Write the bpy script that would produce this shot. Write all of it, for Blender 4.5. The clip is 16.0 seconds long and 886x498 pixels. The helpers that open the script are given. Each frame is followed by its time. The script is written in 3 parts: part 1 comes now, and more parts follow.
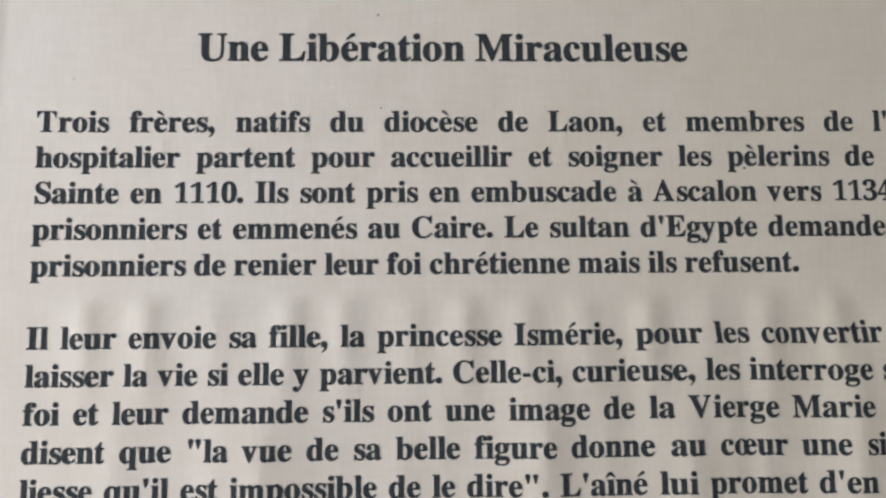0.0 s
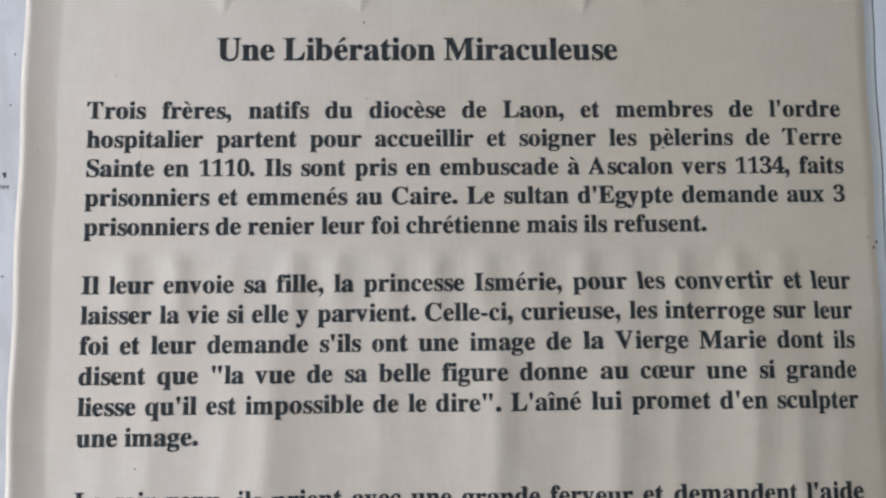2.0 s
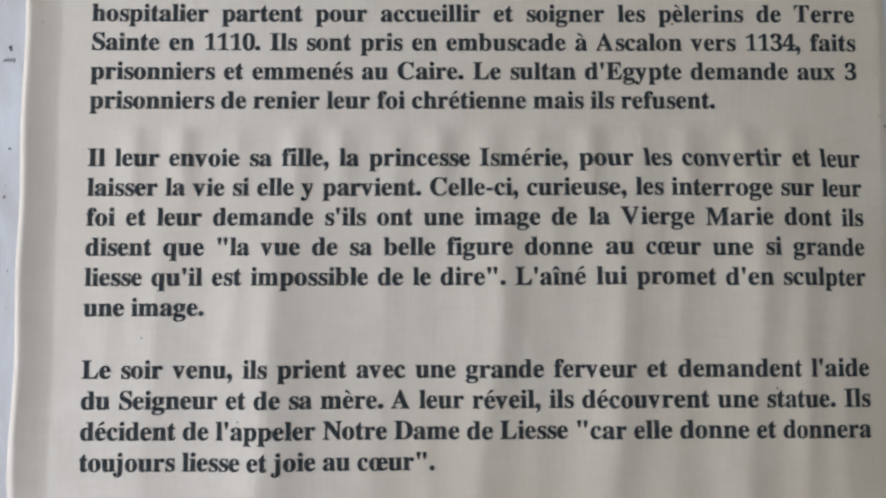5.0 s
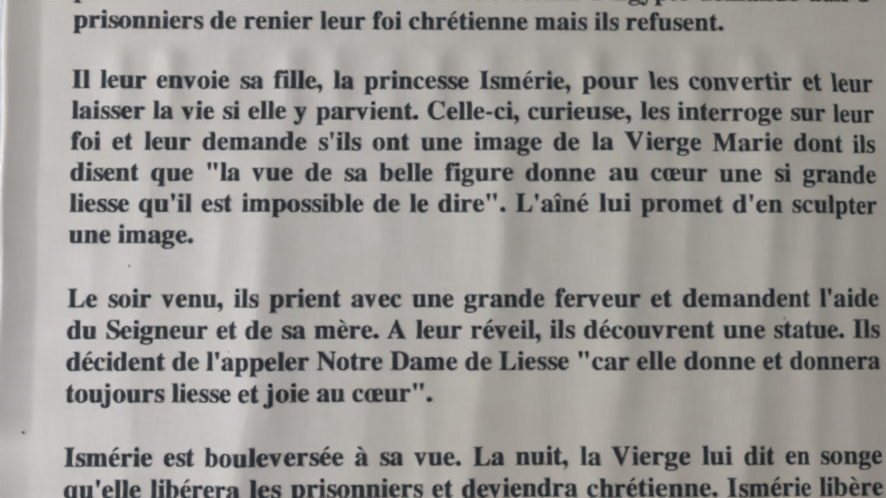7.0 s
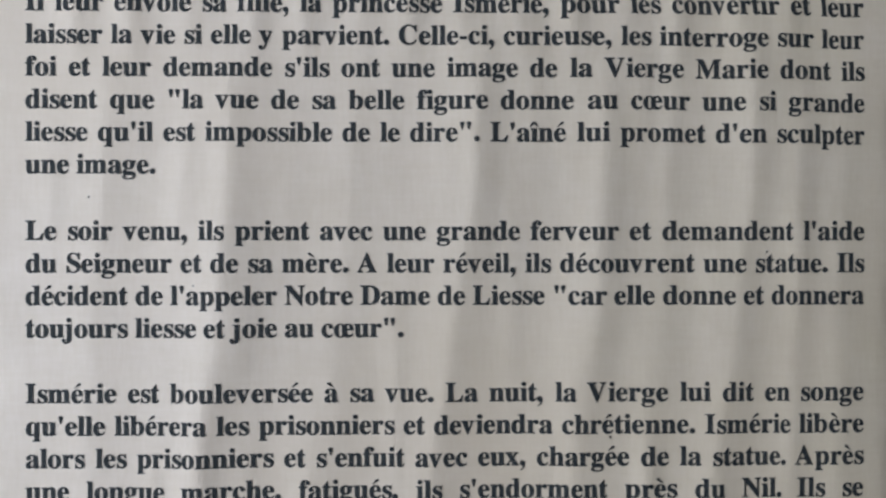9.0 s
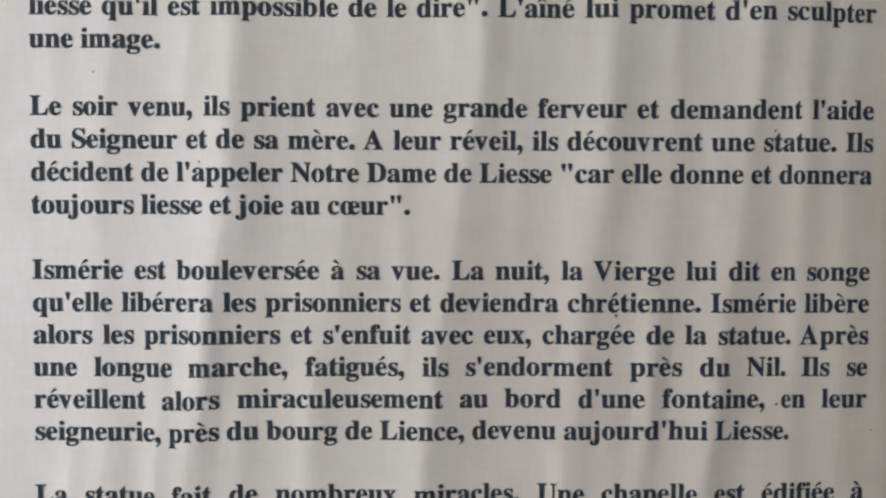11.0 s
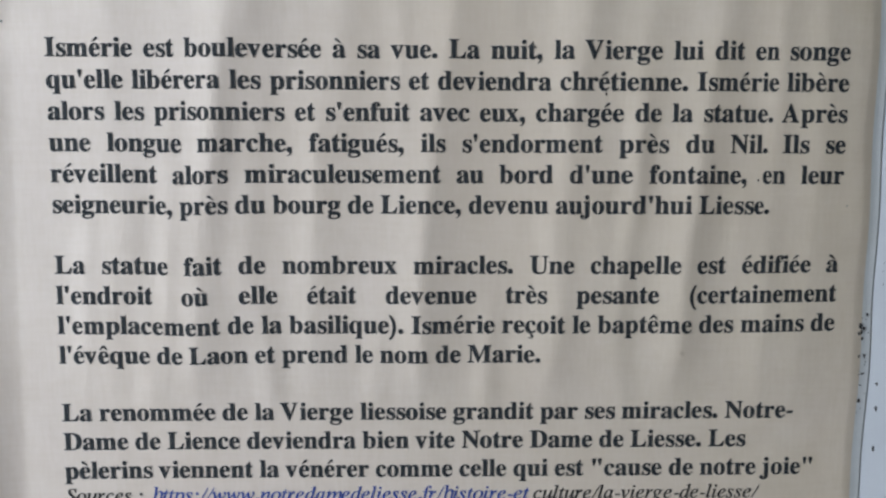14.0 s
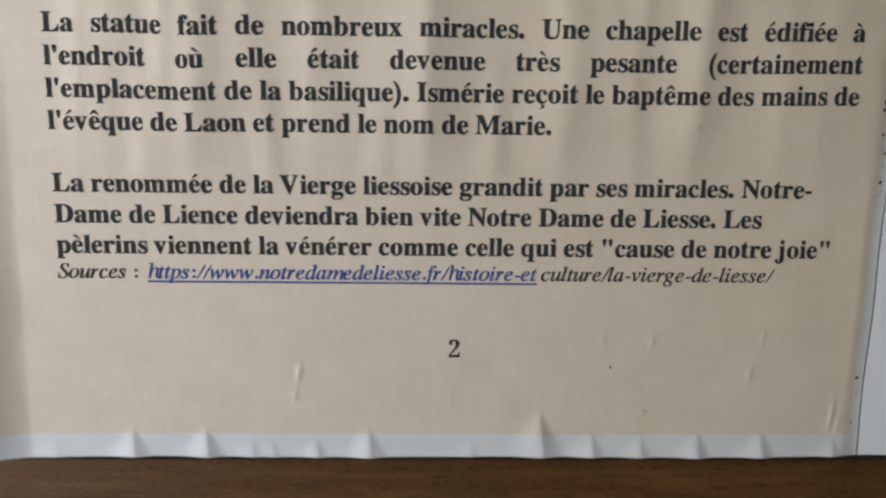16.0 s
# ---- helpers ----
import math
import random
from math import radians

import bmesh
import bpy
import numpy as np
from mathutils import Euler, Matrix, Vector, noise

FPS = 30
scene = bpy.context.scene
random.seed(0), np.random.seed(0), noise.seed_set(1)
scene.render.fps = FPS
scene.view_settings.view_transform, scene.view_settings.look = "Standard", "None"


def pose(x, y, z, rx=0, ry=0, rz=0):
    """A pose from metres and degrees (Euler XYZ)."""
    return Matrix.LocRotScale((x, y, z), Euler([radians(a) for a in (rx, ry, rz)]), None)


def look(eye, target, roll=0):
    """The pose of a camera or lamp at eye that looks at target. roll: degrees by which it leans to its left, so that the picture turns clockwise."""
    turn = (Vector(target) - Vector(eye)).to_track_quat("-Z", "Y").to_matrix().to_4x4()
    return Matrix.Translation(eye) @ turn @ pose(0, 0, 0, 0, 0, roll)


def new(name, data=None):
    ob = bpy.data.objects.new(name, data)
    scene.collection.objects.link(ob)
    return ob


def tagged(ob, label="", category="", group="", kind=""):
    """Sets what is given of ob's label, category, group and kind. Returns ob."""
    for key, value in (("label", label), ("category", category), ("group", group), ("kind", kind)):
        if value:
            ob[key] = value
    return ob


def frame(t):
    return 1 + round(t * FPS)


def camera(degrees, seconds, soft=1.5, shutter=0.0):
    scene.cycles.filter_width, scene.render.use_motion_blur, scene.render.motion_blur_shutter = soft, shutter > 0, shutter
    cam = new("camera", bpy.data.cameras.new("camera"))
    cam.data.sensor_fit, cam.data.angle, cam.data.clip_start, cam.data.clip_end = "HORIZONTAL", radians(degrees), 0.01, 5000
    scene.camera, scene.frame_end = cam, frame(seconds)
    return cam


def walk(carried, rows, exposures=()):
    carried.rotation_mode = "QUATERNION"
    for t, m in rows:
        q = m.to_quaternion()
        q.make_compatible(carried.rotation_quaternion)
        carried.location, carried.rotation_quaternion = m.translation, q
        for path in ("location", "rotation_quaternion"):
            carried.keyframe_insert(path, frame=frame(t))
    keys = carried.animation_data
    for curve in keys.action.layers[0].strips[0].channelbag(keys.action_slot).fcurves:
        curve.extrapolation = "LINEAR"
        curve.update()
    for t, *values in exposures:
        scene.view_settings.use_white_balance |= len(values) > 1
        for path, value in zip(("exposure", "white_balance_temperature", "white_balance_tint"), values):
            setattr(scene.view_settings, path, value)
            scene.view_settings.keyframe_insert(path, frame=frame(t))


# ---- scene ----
cam = camera(61.63, 16.0, soft=2.4)
PATH = [
    (0, pose(-0.01703, 0.06050, 0.90289, 5.904, -1.453, -0.486)),
    (0.5, pose(-0.01060, 0.05891, 0.91192, 5.598, -1.312, -0.524)),
    (1, pose(-0.00794, 0.05496, 0.92558, 5.364, -1.729, -0.760)),
    (1.5, pose(-0.00994, 0.05289, 0.93459, 5.061, -1.449, -0.721)),
    (2, pose(-0.01105, 0.05039, 0.93720, 5.160, -1.294, -0.567)),
    (2.5, pose(-0.01060, 0.04654, 0.93619, 5.119, -1.025, -0.356)),
    (3, pose(-0.01089, 0.04025, 0.93145, 4.911, -0.999, -0.185)),
    (3.5, pose(-0.01043, 0.03523, 0.92929, 4.427, -0.913, -0.138)),
    (4, pose(-0.00822, 0.03363, 0.93354, 4.231, -0.777, -0.222)),
    (4.5, pose(-0.00959, 0.03097, 0.93725, 4.166, -0.692, -0.239)),
    (5, pose(-0.01010, 0.02450, 0.93480, 3.671, -0.586, -0.140)),
    (5.2, pose(-0.01124, 0.02274, 0.93296, 3.377, -0.585, -0.122)),
    (7.5, pose(-0.00881, 0.00884, 0.92616, 1.981, -0.981, 0.068)),
    (8, pose(-0.00518, 0.00610, 0.92322, 1.416, -1.300, 0.158)),
    (10.3, pose(-0.00387, -0.00712, 0.92222, -1.501, -0.735, -0.256)),
    (10.5, pose(-0.00361, -0.01188, 0.92257, -1.207, -0.873, -0.076)),
    (11, pose(-0.00575, -0.01871, 0.92232, -1.990, -0.999, 0.199)),
    (11.5, pose(-0.00748, -0.02764, 0.91915, -2.546, -1.134, 0.370)),
    (12, pose(-0.00341, -0.02988, 0.91939, -3.237, -1.268, 0.260)),
    (12.5, pose(-0.00618, -0.03719, 0.92168, -3.533, -1.121, 0.209)),
    (13, pose(-0.00509, -0.04825, 0.92102, -4.690, -1.085, 0.280)),
    (13.5, pose(-0.00512, -0.05487, 0.92821, -5.347, -1.240, 0.203)),
    (14, pose(-0.00598, -0.05939, 0.93270, -5.491, -1.228, 0.132)),
    (14.5, pose(-0.00595, -0.07001, 0.93667, -6.049, -1.184, 0.273)),
    (15, pose(-0.00724, -0.08162, 0.93859, -6.857, -1.139, 0.309)),
    (15.5, pose(-0.00784, -0.09439, 0.93648, -7.726, -1.177, 0.372)),
    (16, pose(-0.00759, -0.10442, 0.93041, -8.828, -1.302, 0.679)),
]
EXPOSURES = [(0, 0.12, 6250, 11), (1.5, -0.03, 6100, 11), (5, -0.12, 6050, 10), (7.5, -0.07, 6000, 10), (10.5, -0.03, 6000, 10), (12.5, 0.05, 6000, 10), (14, 0.0, 6000, 10),
             (14.5, 0.08, 6250, 11), (15, -0.03, 6650, 11), (15.5, -0.12, 6720, 11), (16, -0.13, 6800, 11)]
walk(cam, PATH, EXPOSURES)

# ---- world and light: a church room lit by one tall window on the reader's left ----
world = bpy.data.worlds.new("sky")
scene.world = world
world.use_nodes = True
wn = world.node_tree.nodes
sky = wn.new("ShaderNodeTexSky")
sky.sky_type, sky.sun_disc = "NISHITA", False
sky.sun_elevation, sky.sun_rotation = radians(40), radians(200)
wn["Background"].inputs["Strength"].default_value = 0.06
world.node_tree.links.new(sky.outputs[0], wn["Background"].inputs["Color"])

WIN_Y, WIN_Z, WIN_W, WIN_H = 0.04, 1.19, 0.95, 0.6     # window opening: centre and size
ROOM_X0, ROOM_X1, ROOM_Y0, ROOM_Y1, ROOM_H = -0.56, 2.6, -2.2, 2.4, 3.2
lamp = bpy.data.lights.new("window_daylight", "AREA")
lamp.shape, lamp.size, lamp.size_y, lamp.energy, lamp.color = "RECTANGLE", WIN_W, WIN_H, 8.5, (0.90, 0.96, 1.0)
lamp_ob = new("window_daylight", lamp)
lamp_ob.matrix_world = look((ROOM_X0 - 0.02, WIN_Y, WIN_Z), (0.0, 0.0, 0.78))


# ---- materials ----
def material(name, rough=0.6, spec=0.5, metal=0.0):
    m = bpy.data.materials.new(name)
    m.use_nodes = True
    b = m.node_tree.nodes["Principled BSDF"]
    b.inputs["Roughness"].default_value = rough
    b.inputs["Specular IOR Level"].default_value = spec
    b.inputs["Metallic"].default_value = metal
    return m, m.node_tree.nodes, m.node_tree.links, b


def coords(nodes, links, scale=(1, 1, 1)):
    tc, mp = nodes.new("ShaderNodeTexCoord"), nodes.new("ShaderNodeMapping")
    mp.inputs["Scale"].default_value = scale
    links.new(tc.outputs["Object"], mp.inputs["Vector"])
    return mp.outputs[0]


def noise_tex(nodes, links, vec, scale, detail=3, rough=0.55, distort=0.0):
    n = nodes.new("ShaderNodeTexNoise")
    n.inputs["Scale"].default_value, n.inputs["Detail"].default_value = scale, detail
    n.inputs["Roughness"].default_value, n.inputs["Distortion"].default_value = rough, distort
    links.new(vec, n.inputs["Vector"])
    return n.outputs["Fac"]


def ramp(nodes, links, fac, stops):
    r = nodes.new("ShaderNodeValToRGB")
    while len(r.color_ramp.elements) < len(stops):
        r.color_ramp.elements.new(0.5)
    for e, (p, c) in zip(r.color_ramp.elements, stops):
        e.position, e.color = p, (*c, 1)
    links.new(fac, r.inputs[0])
    return r.outputs[0]


def mix(nodes, links, fac, a, b, mode="MIX"):
    n = nodes.new("ShaderNodeMix")
    n.data_type, n.blend_type = "RGBA", mode
    for sock, v in ((n.inputs[0], fac), (n.inputs[6], a), (n.inputs[7], b)):
        if isinstance(v, (int, float)):
            sock.default_value = v
        elif isinstance(v, tuple):
            sock.default_value = (*v, 1)
        else:
            links.new(v, sock)
    return n.outputs[2]


def bump(nodes, links, bsdf, fac, strength, dist):
    n = nodes.new("ShaderNodeBump")
    n.inputs["Strength"].default_value, n.inputs["Distance"].default_value = strength, dist
    links.new(fac, n.inputs["Height"])
    links.new(n.outputs[0], bsdf.inputs["Normal"])


def paper_material(name, dark, light, yellow, woven):
    """Matt printed paper: cloudy tone, a woven tint of fine threads both ways, and fibres in relief."""
    m, n, l, b = material(name, 0.52, 0.5)
    plain = coords(n, l)
    cloud = noise_tex(n, l, coords(n, l, (1.3, 1, 1)), 75, 7, 0.68, 0.4)
    base = ramp(n, l, cloud, ((0.3, dark), (0.7, light)))
    weft = noise_tex(n, l, coords(n, l, (90, 900, 1)), 1.0, 3, 0.7)
    warp = noise_tex(n, l, coords(n, l, (1100, 120, 1)), 1.0, 3, 0.7)
    base = mix(n, l, woven, base, ramp(n, l, weft, ((0.35, yellow), (0.65, light))))
    base = mix(n, l, woven, base, ramp(n, l, warp, ((0.35, yellow), (0.65, light))))
    age = noise_tex(n, l, plain, 9, 2)
    base = mix(n, l, ramp(n, l, age, ((0.46, (0, 0, 0)), (0.72, (0.45, 0.45, 0.45)))), base, yellow)
    # warm light on the side away from the window, painted in by cutting blue
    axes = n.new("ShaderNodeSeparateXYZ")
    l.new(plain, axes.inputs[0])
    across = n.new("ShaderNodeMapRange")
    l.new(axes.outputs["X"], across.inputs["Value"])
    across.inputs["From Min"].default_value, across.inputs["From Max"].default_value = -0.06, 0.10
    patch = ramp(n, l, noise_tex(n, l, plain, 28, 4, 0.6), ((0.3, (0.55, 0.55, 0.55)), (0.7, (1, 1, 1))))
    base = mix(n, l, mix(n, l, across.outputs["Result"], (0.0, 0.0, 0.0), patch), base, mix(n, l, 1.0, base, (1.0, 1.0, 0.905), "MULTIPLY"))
    l.new(base, b.inputs["Base Color"])
    grain = noise_tex(n, l, plain, 2600, 4, 0.7)
    bump(n, l, b, grain, 0.45, 0.00008)
    return m


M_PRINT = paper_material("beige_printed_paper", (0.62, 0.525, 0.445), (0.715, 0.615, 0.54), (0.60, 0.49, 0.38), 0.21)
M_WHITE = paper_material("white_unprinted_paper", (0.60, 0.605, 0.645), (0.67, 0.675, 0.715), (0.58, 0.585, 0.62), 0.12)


def ink_material(name, c, spread):
    m, n, l, b = material(name, 0.8, 0.15)
    f = noise_tex(n, l, coords(n, l), 900, 4, 0.7)
    l.new(ramp(n, l, f, ((0.3, c), (0.75, spread))), b.inputs["Base Color"])
    return m


M_INK = ink_material("black_ink", (0.022, 0.025, 0.028), (0.046, 0.050, 0.054))
M_INK_THIN = ink_material("grey_black_ink", (0.032, 0.030, 0.030), (0.062, 0.058, 0.055))
M_BLUE = ink_material("blue_link_ink", (0.035, 0.065, 0.26), (0.06, 0.10, 0.33))


def board_material():
    m, n, l, b = material("white_painted_board", 0.7, 0.3)
    plain = coords(n, l)
    c = ramp(n, l, noise_tex(n, l, plain, 18, 5, 0.6), ((0.3, (0.71, 0.725, 0.76)), (0.7, (0.79, 0.805, 0.835))))
    grime = ramp(n, l, noise_tex(n, l, coords(n, l, (1, 0.35, 1)), 160, 5, 0.75), ((0.62, (0, 0, 0)), (0.80, (0.5, 0.5, 0.5))))
    c = mix(n, l, grime, c, (0.42, 0.42, 0.44))
    # the left half is duller and browner, in uneven clouds
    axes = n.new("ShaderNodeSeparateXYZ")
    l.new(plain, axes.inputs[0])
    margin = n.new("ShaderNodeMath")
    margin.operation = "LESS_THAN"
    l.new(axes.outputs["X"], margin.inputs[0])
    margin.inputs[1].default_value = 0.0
    left_tone = ramp(n, l, noise_tex(n, l, coords(n, l, (1.5, 0.6, 1)), 60, 6, 0.7, 0.5), ((0.30, (0.45, 0.45, 0.45)), (0.72, (1, 1, 1))))
    left_tone = mix(n, l, margin.outputs[0], (0.0, 0.0, 0.0), left_tone)
    l.new(mix(n, l, left_tone, c, (0.50, 0.45, 0.44)), b.inputs["Base Color"])
    bump(n, l, b, noise_tex(n, l, plain, 420, 3), 0.2, 0.0003)
    return m


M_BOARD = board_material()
M_DIRT, _n, _l, _b = material("dark_mould", 0.9, 0.2)
_l.new(ramp(_n, _l, noise_tex(_n, _l, coords(_n, _l), 1500, 3), ((0.3, (0.02, 0.02, 0.022)), (0.8, (0.09, 0.085, 0.08)))), _b.inputs["Base Color"])
M_STAIN, _n, _l, _b = material("brown_foxing", 0.75, 0.3)
_l.new(ramp(_n, _l, noise_tex(_n, _l, coords(_n, _l), 900, 3), ((0.3, (0.52, 0.43, 0.33)), (0.8, (0.60, 0.50, 0.40)))), _b.inputs["Base Color"])


def wood_material(name, dark, mid, light, along=(1.0, 1.0, 1.0)):
    m, n, l, b = material(name, 0.5, 0.35)
    v = coords(n, l, along)
    rings = noise_tex(n, l, v, 9, 6, 0.62, 0.6)
    base = ramp(n, l, rings, ((0.28, dark), (0.5, mid), (0.74, light)))
    fine = noise_tex(n, l, coords(n, l, (along[0] * 6, along[1] * 9, 8)), 30, 4, 0.7)
    base = mix(n, l, 0.5, base, ramp(n, l, fine, ((0.40, dark), (0.60, light))))
    fleck = noise_tex(n, l, coords(n, l, (120, 900, 60)), 1.0, 2, 0.6)
    base = mix(n, l, ramp(n, l, fleck, ((0.60, (0, 0, 0)), (0.72, (0.7, 0.7, 0.7)))), base, dark)
    glint = noise_tex(n, l, coords(n, l, (160, 1100, 60)), 1.0, 1, 0.5)
    base = mix(n, l, ramp(n, l, glint, ((0.68, (0, 0, 0)), (0.78, (0.55, 0.55, 0.55)))), base, light)
    l.new(base, b.inputs["Base Color"])
    pores = noise_tex(n, l, coords(n, l, (60, 900, 60)), 1.0, 4, 0.7)
    bump(n, l, b, pores, 0.4, 0.0003)
    return m


M_WOOD = wood_material("brown_varnished_oak", (0.029, 0.010, 0.003), (0.088, 0.035, 0.010), (0.190, 0.092, 0.030), (3.0, 26, 26))
M_PLASTER, _n, _l, _b = material("cream_plaster", 0.9, 0.2)
_l.new(ramp(_n, _l, noise_tex(_n, _l, coords(_n, _l), 2.2, 6), ((0.3, (0.36, 0.30, 0.22)), (0.7, (0.46, 0.39, 0.29)))), _b.inputs["Base Color"])
bump(_n, _l, _b, noise_tex(_n, _l, coords(_n, _l), 60, 4), 0.3, 0.002)
M_STONE, _n, _l, _b = material("grey_stone_floor", 0.7, 0.4)
_l.new(ramp(_n, _l, noise_tex(_n, _l, coords(_n, _l), 3.5, 6), ((0.3, (0.22, 0.21, 0.19)), (0.7, (0.34, 0.32, 0.29)))), _b.inputs["Base Color"])
M_GLASS, _n, _l, _b = material("window_glass", 0.05, 0.5)
_b.inputs["Transmission Weight"].default_value = 1.0
_b.inputs["IOR"].default_value = 1.02
M_PAINT, _n, _l, _b = material("white_window_paint", 0.5, 0.4)
_l.new(ramp(_n, _l, noise_tex(_n, _l, coords(_n, _l), 12, 4), ((0.3, (0.68, 0.68, 0.66)), (0.7, (0.78, 0.78, 0.76)))), _b.inputs["Base Color"])


# ---- mesh helpers ----
def part(name, bm, mat, parent=None, label="", smooth=False):
    me = bpy.data.meshes.new(name)
    bm.to_mesh(me)
    bm.free()
    for mm in (mat if isinstance(mat, (list, tuple)) else [mat]):
        me.materials.append(mm)
    if smooth:
        me.polygons.foreach_set("use_smooth", [True] * len(me.polygons))
    ob = new(name, me)
    ob.parent = parent
    if label:
        ob["label"] = label
    return ob


def box(lo, hi, bevel=0.0, seg=2):
    bm = bmesh.new()
    bmesh.ops.create_cube(bm, size=1)
    for v in bm.verts:
        v.co = Vector([lo[i] + (v.co[i] + 0.5) * (hi[i] - lo[i]) for i in range(3)])
    if bevel:
        bmesh.ops.bevel(bm, geom=bm.edges[:], offset=bevel, segments=seg, affect="EDGES", profile=0.6)
    return bm


# ---- the room ----
T = 0.18
tagged(part("floor", box((ROOM_X0 - T, ROOM_Y0 - T, -0.12), (ROOM_X1 + T, ROOM_Y1 + T, 0)), M_STONE), "worn grey stone floor of the room", "floor", kind="structure")
tagged(part("ceiling", box((ROOM_X0 - T, ROOM_Y0 - T, ROOM_H), (ROOM_X1 + T, ROOM_Y1 + T, ROOM_H + 0.12)), M_PLASTER), "plain cream plaster ceiling", "ceiling", kind="structure")
tagged(part("wall_north", box((ROOM_X0, ROOM_Y1, 0), (ROOM_X1, ROOM_Y1 + T, ROOM_H)), M_PLASTER), "plain cream plaster wall", "wall", kind="structure")
tagged(part("wall_south", box((ROOM_X0, ROOM_Y0 - T, 0), (ROOM_X1, ROOM_Y0, ROOM_H)), M_PLASTER), "plain cream plaster wall", "wall", kind="structure")
tagged(part("wall_east", box((ROOM_X1, ROOM_Y0 - T, 0), (ROOM_X1 + T, ROOM_Y1 + T, ROOM_H)), M_PLASTER), "plain cream plaster wall", "wall", kind="structure")
west = bmesh.new()
wy0, wy1, wz0, wz1 = WIN_Y - WIN_W / 2, WIN_Y + WIN_W / 2, WIN_Z - WIN_H / 2, WIN_Z + WIN_H / 2
for lo, hi in (((ROOM_Y0 - T, 0), (wy0, ROOM_H)), ((wy1, 0), (ROOM_Y1 + T, ROOM_H)), ((wy0, 0), (wy1, wz0)), ((wy0, wz1), (wy1, ROOM_H))):
    piece = box((ROOM_X0 - T, lo[0], lo[1]), (ROOM_X0, hi[0], hi[1]))
    tmp = bpy.data.meshes.new("tmp")
    piece.to_mesh(tmp)
    piece.free()
    west.from_mesh(tmp)
    bpy.data.meshes.remove(tmp)
tagged(part("wall_west", west, M_PLASTER), "cream plaster wall with a window opening", "wall", kind="structure")
window = tagged(new("window_1"), "white painted window letting in daylight", "window", kind="structure")
window.location = (ROOM_X0 - 0.12, WIN_Y, WIN_Z)
for y0, y1, z0, z1 in ((-WIN_W / 2, -WIN_W / 2 + 0.05, -WIN_H / 2, WIN_H / 2), (WIN_W / 2 - 0.05, WIN_W / 2, -WIN_H / 2, WIN_H / 2),
                       (-WIN_W / 2 + 0.05, WIN_W / 2 - 0.05, -WIN_H / 2, -WIN_H / 2 + 0.05), (-WIN_W / 2 + 0.05, WIN_W / 2 - 0.05, WIN_H / 2 - 0.05, WIN_H / 2)):
    part("window_frame", box((-0.03, y0, z0), (0.03, y1, z1), 0.004), M_PAINT, window)
pane = part("pane", box((-0.003, -WIN_W / 2 + 0.051, -WIN_H / 2 + 0.051), (0.003, WIN_W / 2 - 0.051, WIN_H / 2 - 0.051)), M_GLASS, window)
pane.visible_shadow = False

# ---- the table ----
TABLE_Z = 0.75
table = tagged(new("table"), "brown varnished wooden table under the board", "table")
table.location = (0, 0.05, TABLE_Z)
for k in range(5):
    y1 = 0.42 - k * 0.172
    part("plank", box((-0.53, y1 - 0.1712, -0.032), (0.75, y1, 0), 0.0012), M_WOOD, table)
for sx in (-1, 1):
    for sy in (-1, 1):
        cx, cy = 0.11 + sx * 0.575, sy * 0.36
        part("leg", box((cx - 0.035, cy - 0.035, -TABLE_Z), (cx + 0.035, cy + 0.035, -0.0325), 0.004), M_WOOD, table)
for sy in (-1, 1):
    part("apron", box((-0.429, sy * 0.36 - 0.012, -0.13), (0.649, sy * 0.36 + 0.012, -0.0325), 0.002), M_WOOD, table)

# ---- the white board that carries the sheet ----
BOARD_T = 0.003
board_low, board_high, board_left, board_right = -0.1846, 0.165, -0.150, 0.150
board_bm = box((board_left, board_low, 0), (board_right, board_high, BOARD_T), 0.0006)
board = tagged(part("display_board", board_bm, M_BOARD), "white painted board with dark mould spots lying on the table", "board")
board.location.z = TABLE_Z
# added dark slab: its jutting edge draws the shadow line below the sheet
M_GAP_SHADE, _n, _l, _b = material("dark_gap_shade", 0.8, 0.2)
_l.new(ramp(_n, _l, noise_tex(_n, _l, coords(_n, _l), 700, 4), ((0.3, (0.012, 0.009, 0.007)), (0.8, (0.05, 0.035, 0.025)))), _b.inputs["Base Color"])
part("gap_shadow", box((board_left - 0.0004, board_low - 0.0017, 0.0001), (board_right + 0.0004, board_high + 0.0004, 0.0022), 0.0002), M_GAP_SHADE, board, "dark slab standing in for the shadow line under the sheet's lower edge")

# ---- the sheet: relief of the buckled paper ----
SHEET_Z = TABLE_Z + BOARD_T + 0.001
LEFT, RIGHT, LOW, HIGH = -0.1110, 0.1050, -0.1846, 0.1395       # paper edges
PRINT_RIGHT, PRINT_LOW, PRINT_HIGH = 0.1022, -0.1788, 0.1335    # edges of the beige print
FOLD_Y = (-110, -73, -22, 14, 60)                               # heights on the page at which the folds bend
BUCKLES = [  # long folds: offset of the crest at each FOLD_Y, height, reach towards and away from the window, in mm
    ((-83, -81, -80, -78.5, -76), 0.50, 5.5, 5.0), ((-63, -60, -53.2, -50, -47.5), 1.50, 7.5, 7.5), ((-29, -31, -26, -22, -20.5), 0.45, 6.0, 5.0),
    ((-8, -7.7, 0.5, 4.8, 7.5), 1.40, 8.0, 8.0), ((23.5, 28.8, 31.7, 35, 37), 1.20, 6.5, 6.5), ((38, 42, 47.5, 51.5, 53), 0.50, 5.5, 5.0),
    ((54.5, 57, 64.5, 68, 70), 1.30, 7.0, 6.5), ((75.5, 77, 78, 79, 82), 0.55, 5.5, 5.0), ((86, 88, 89, 90, 93), 0.75, 6.0, 9.0)]
rng = random.Random(3)
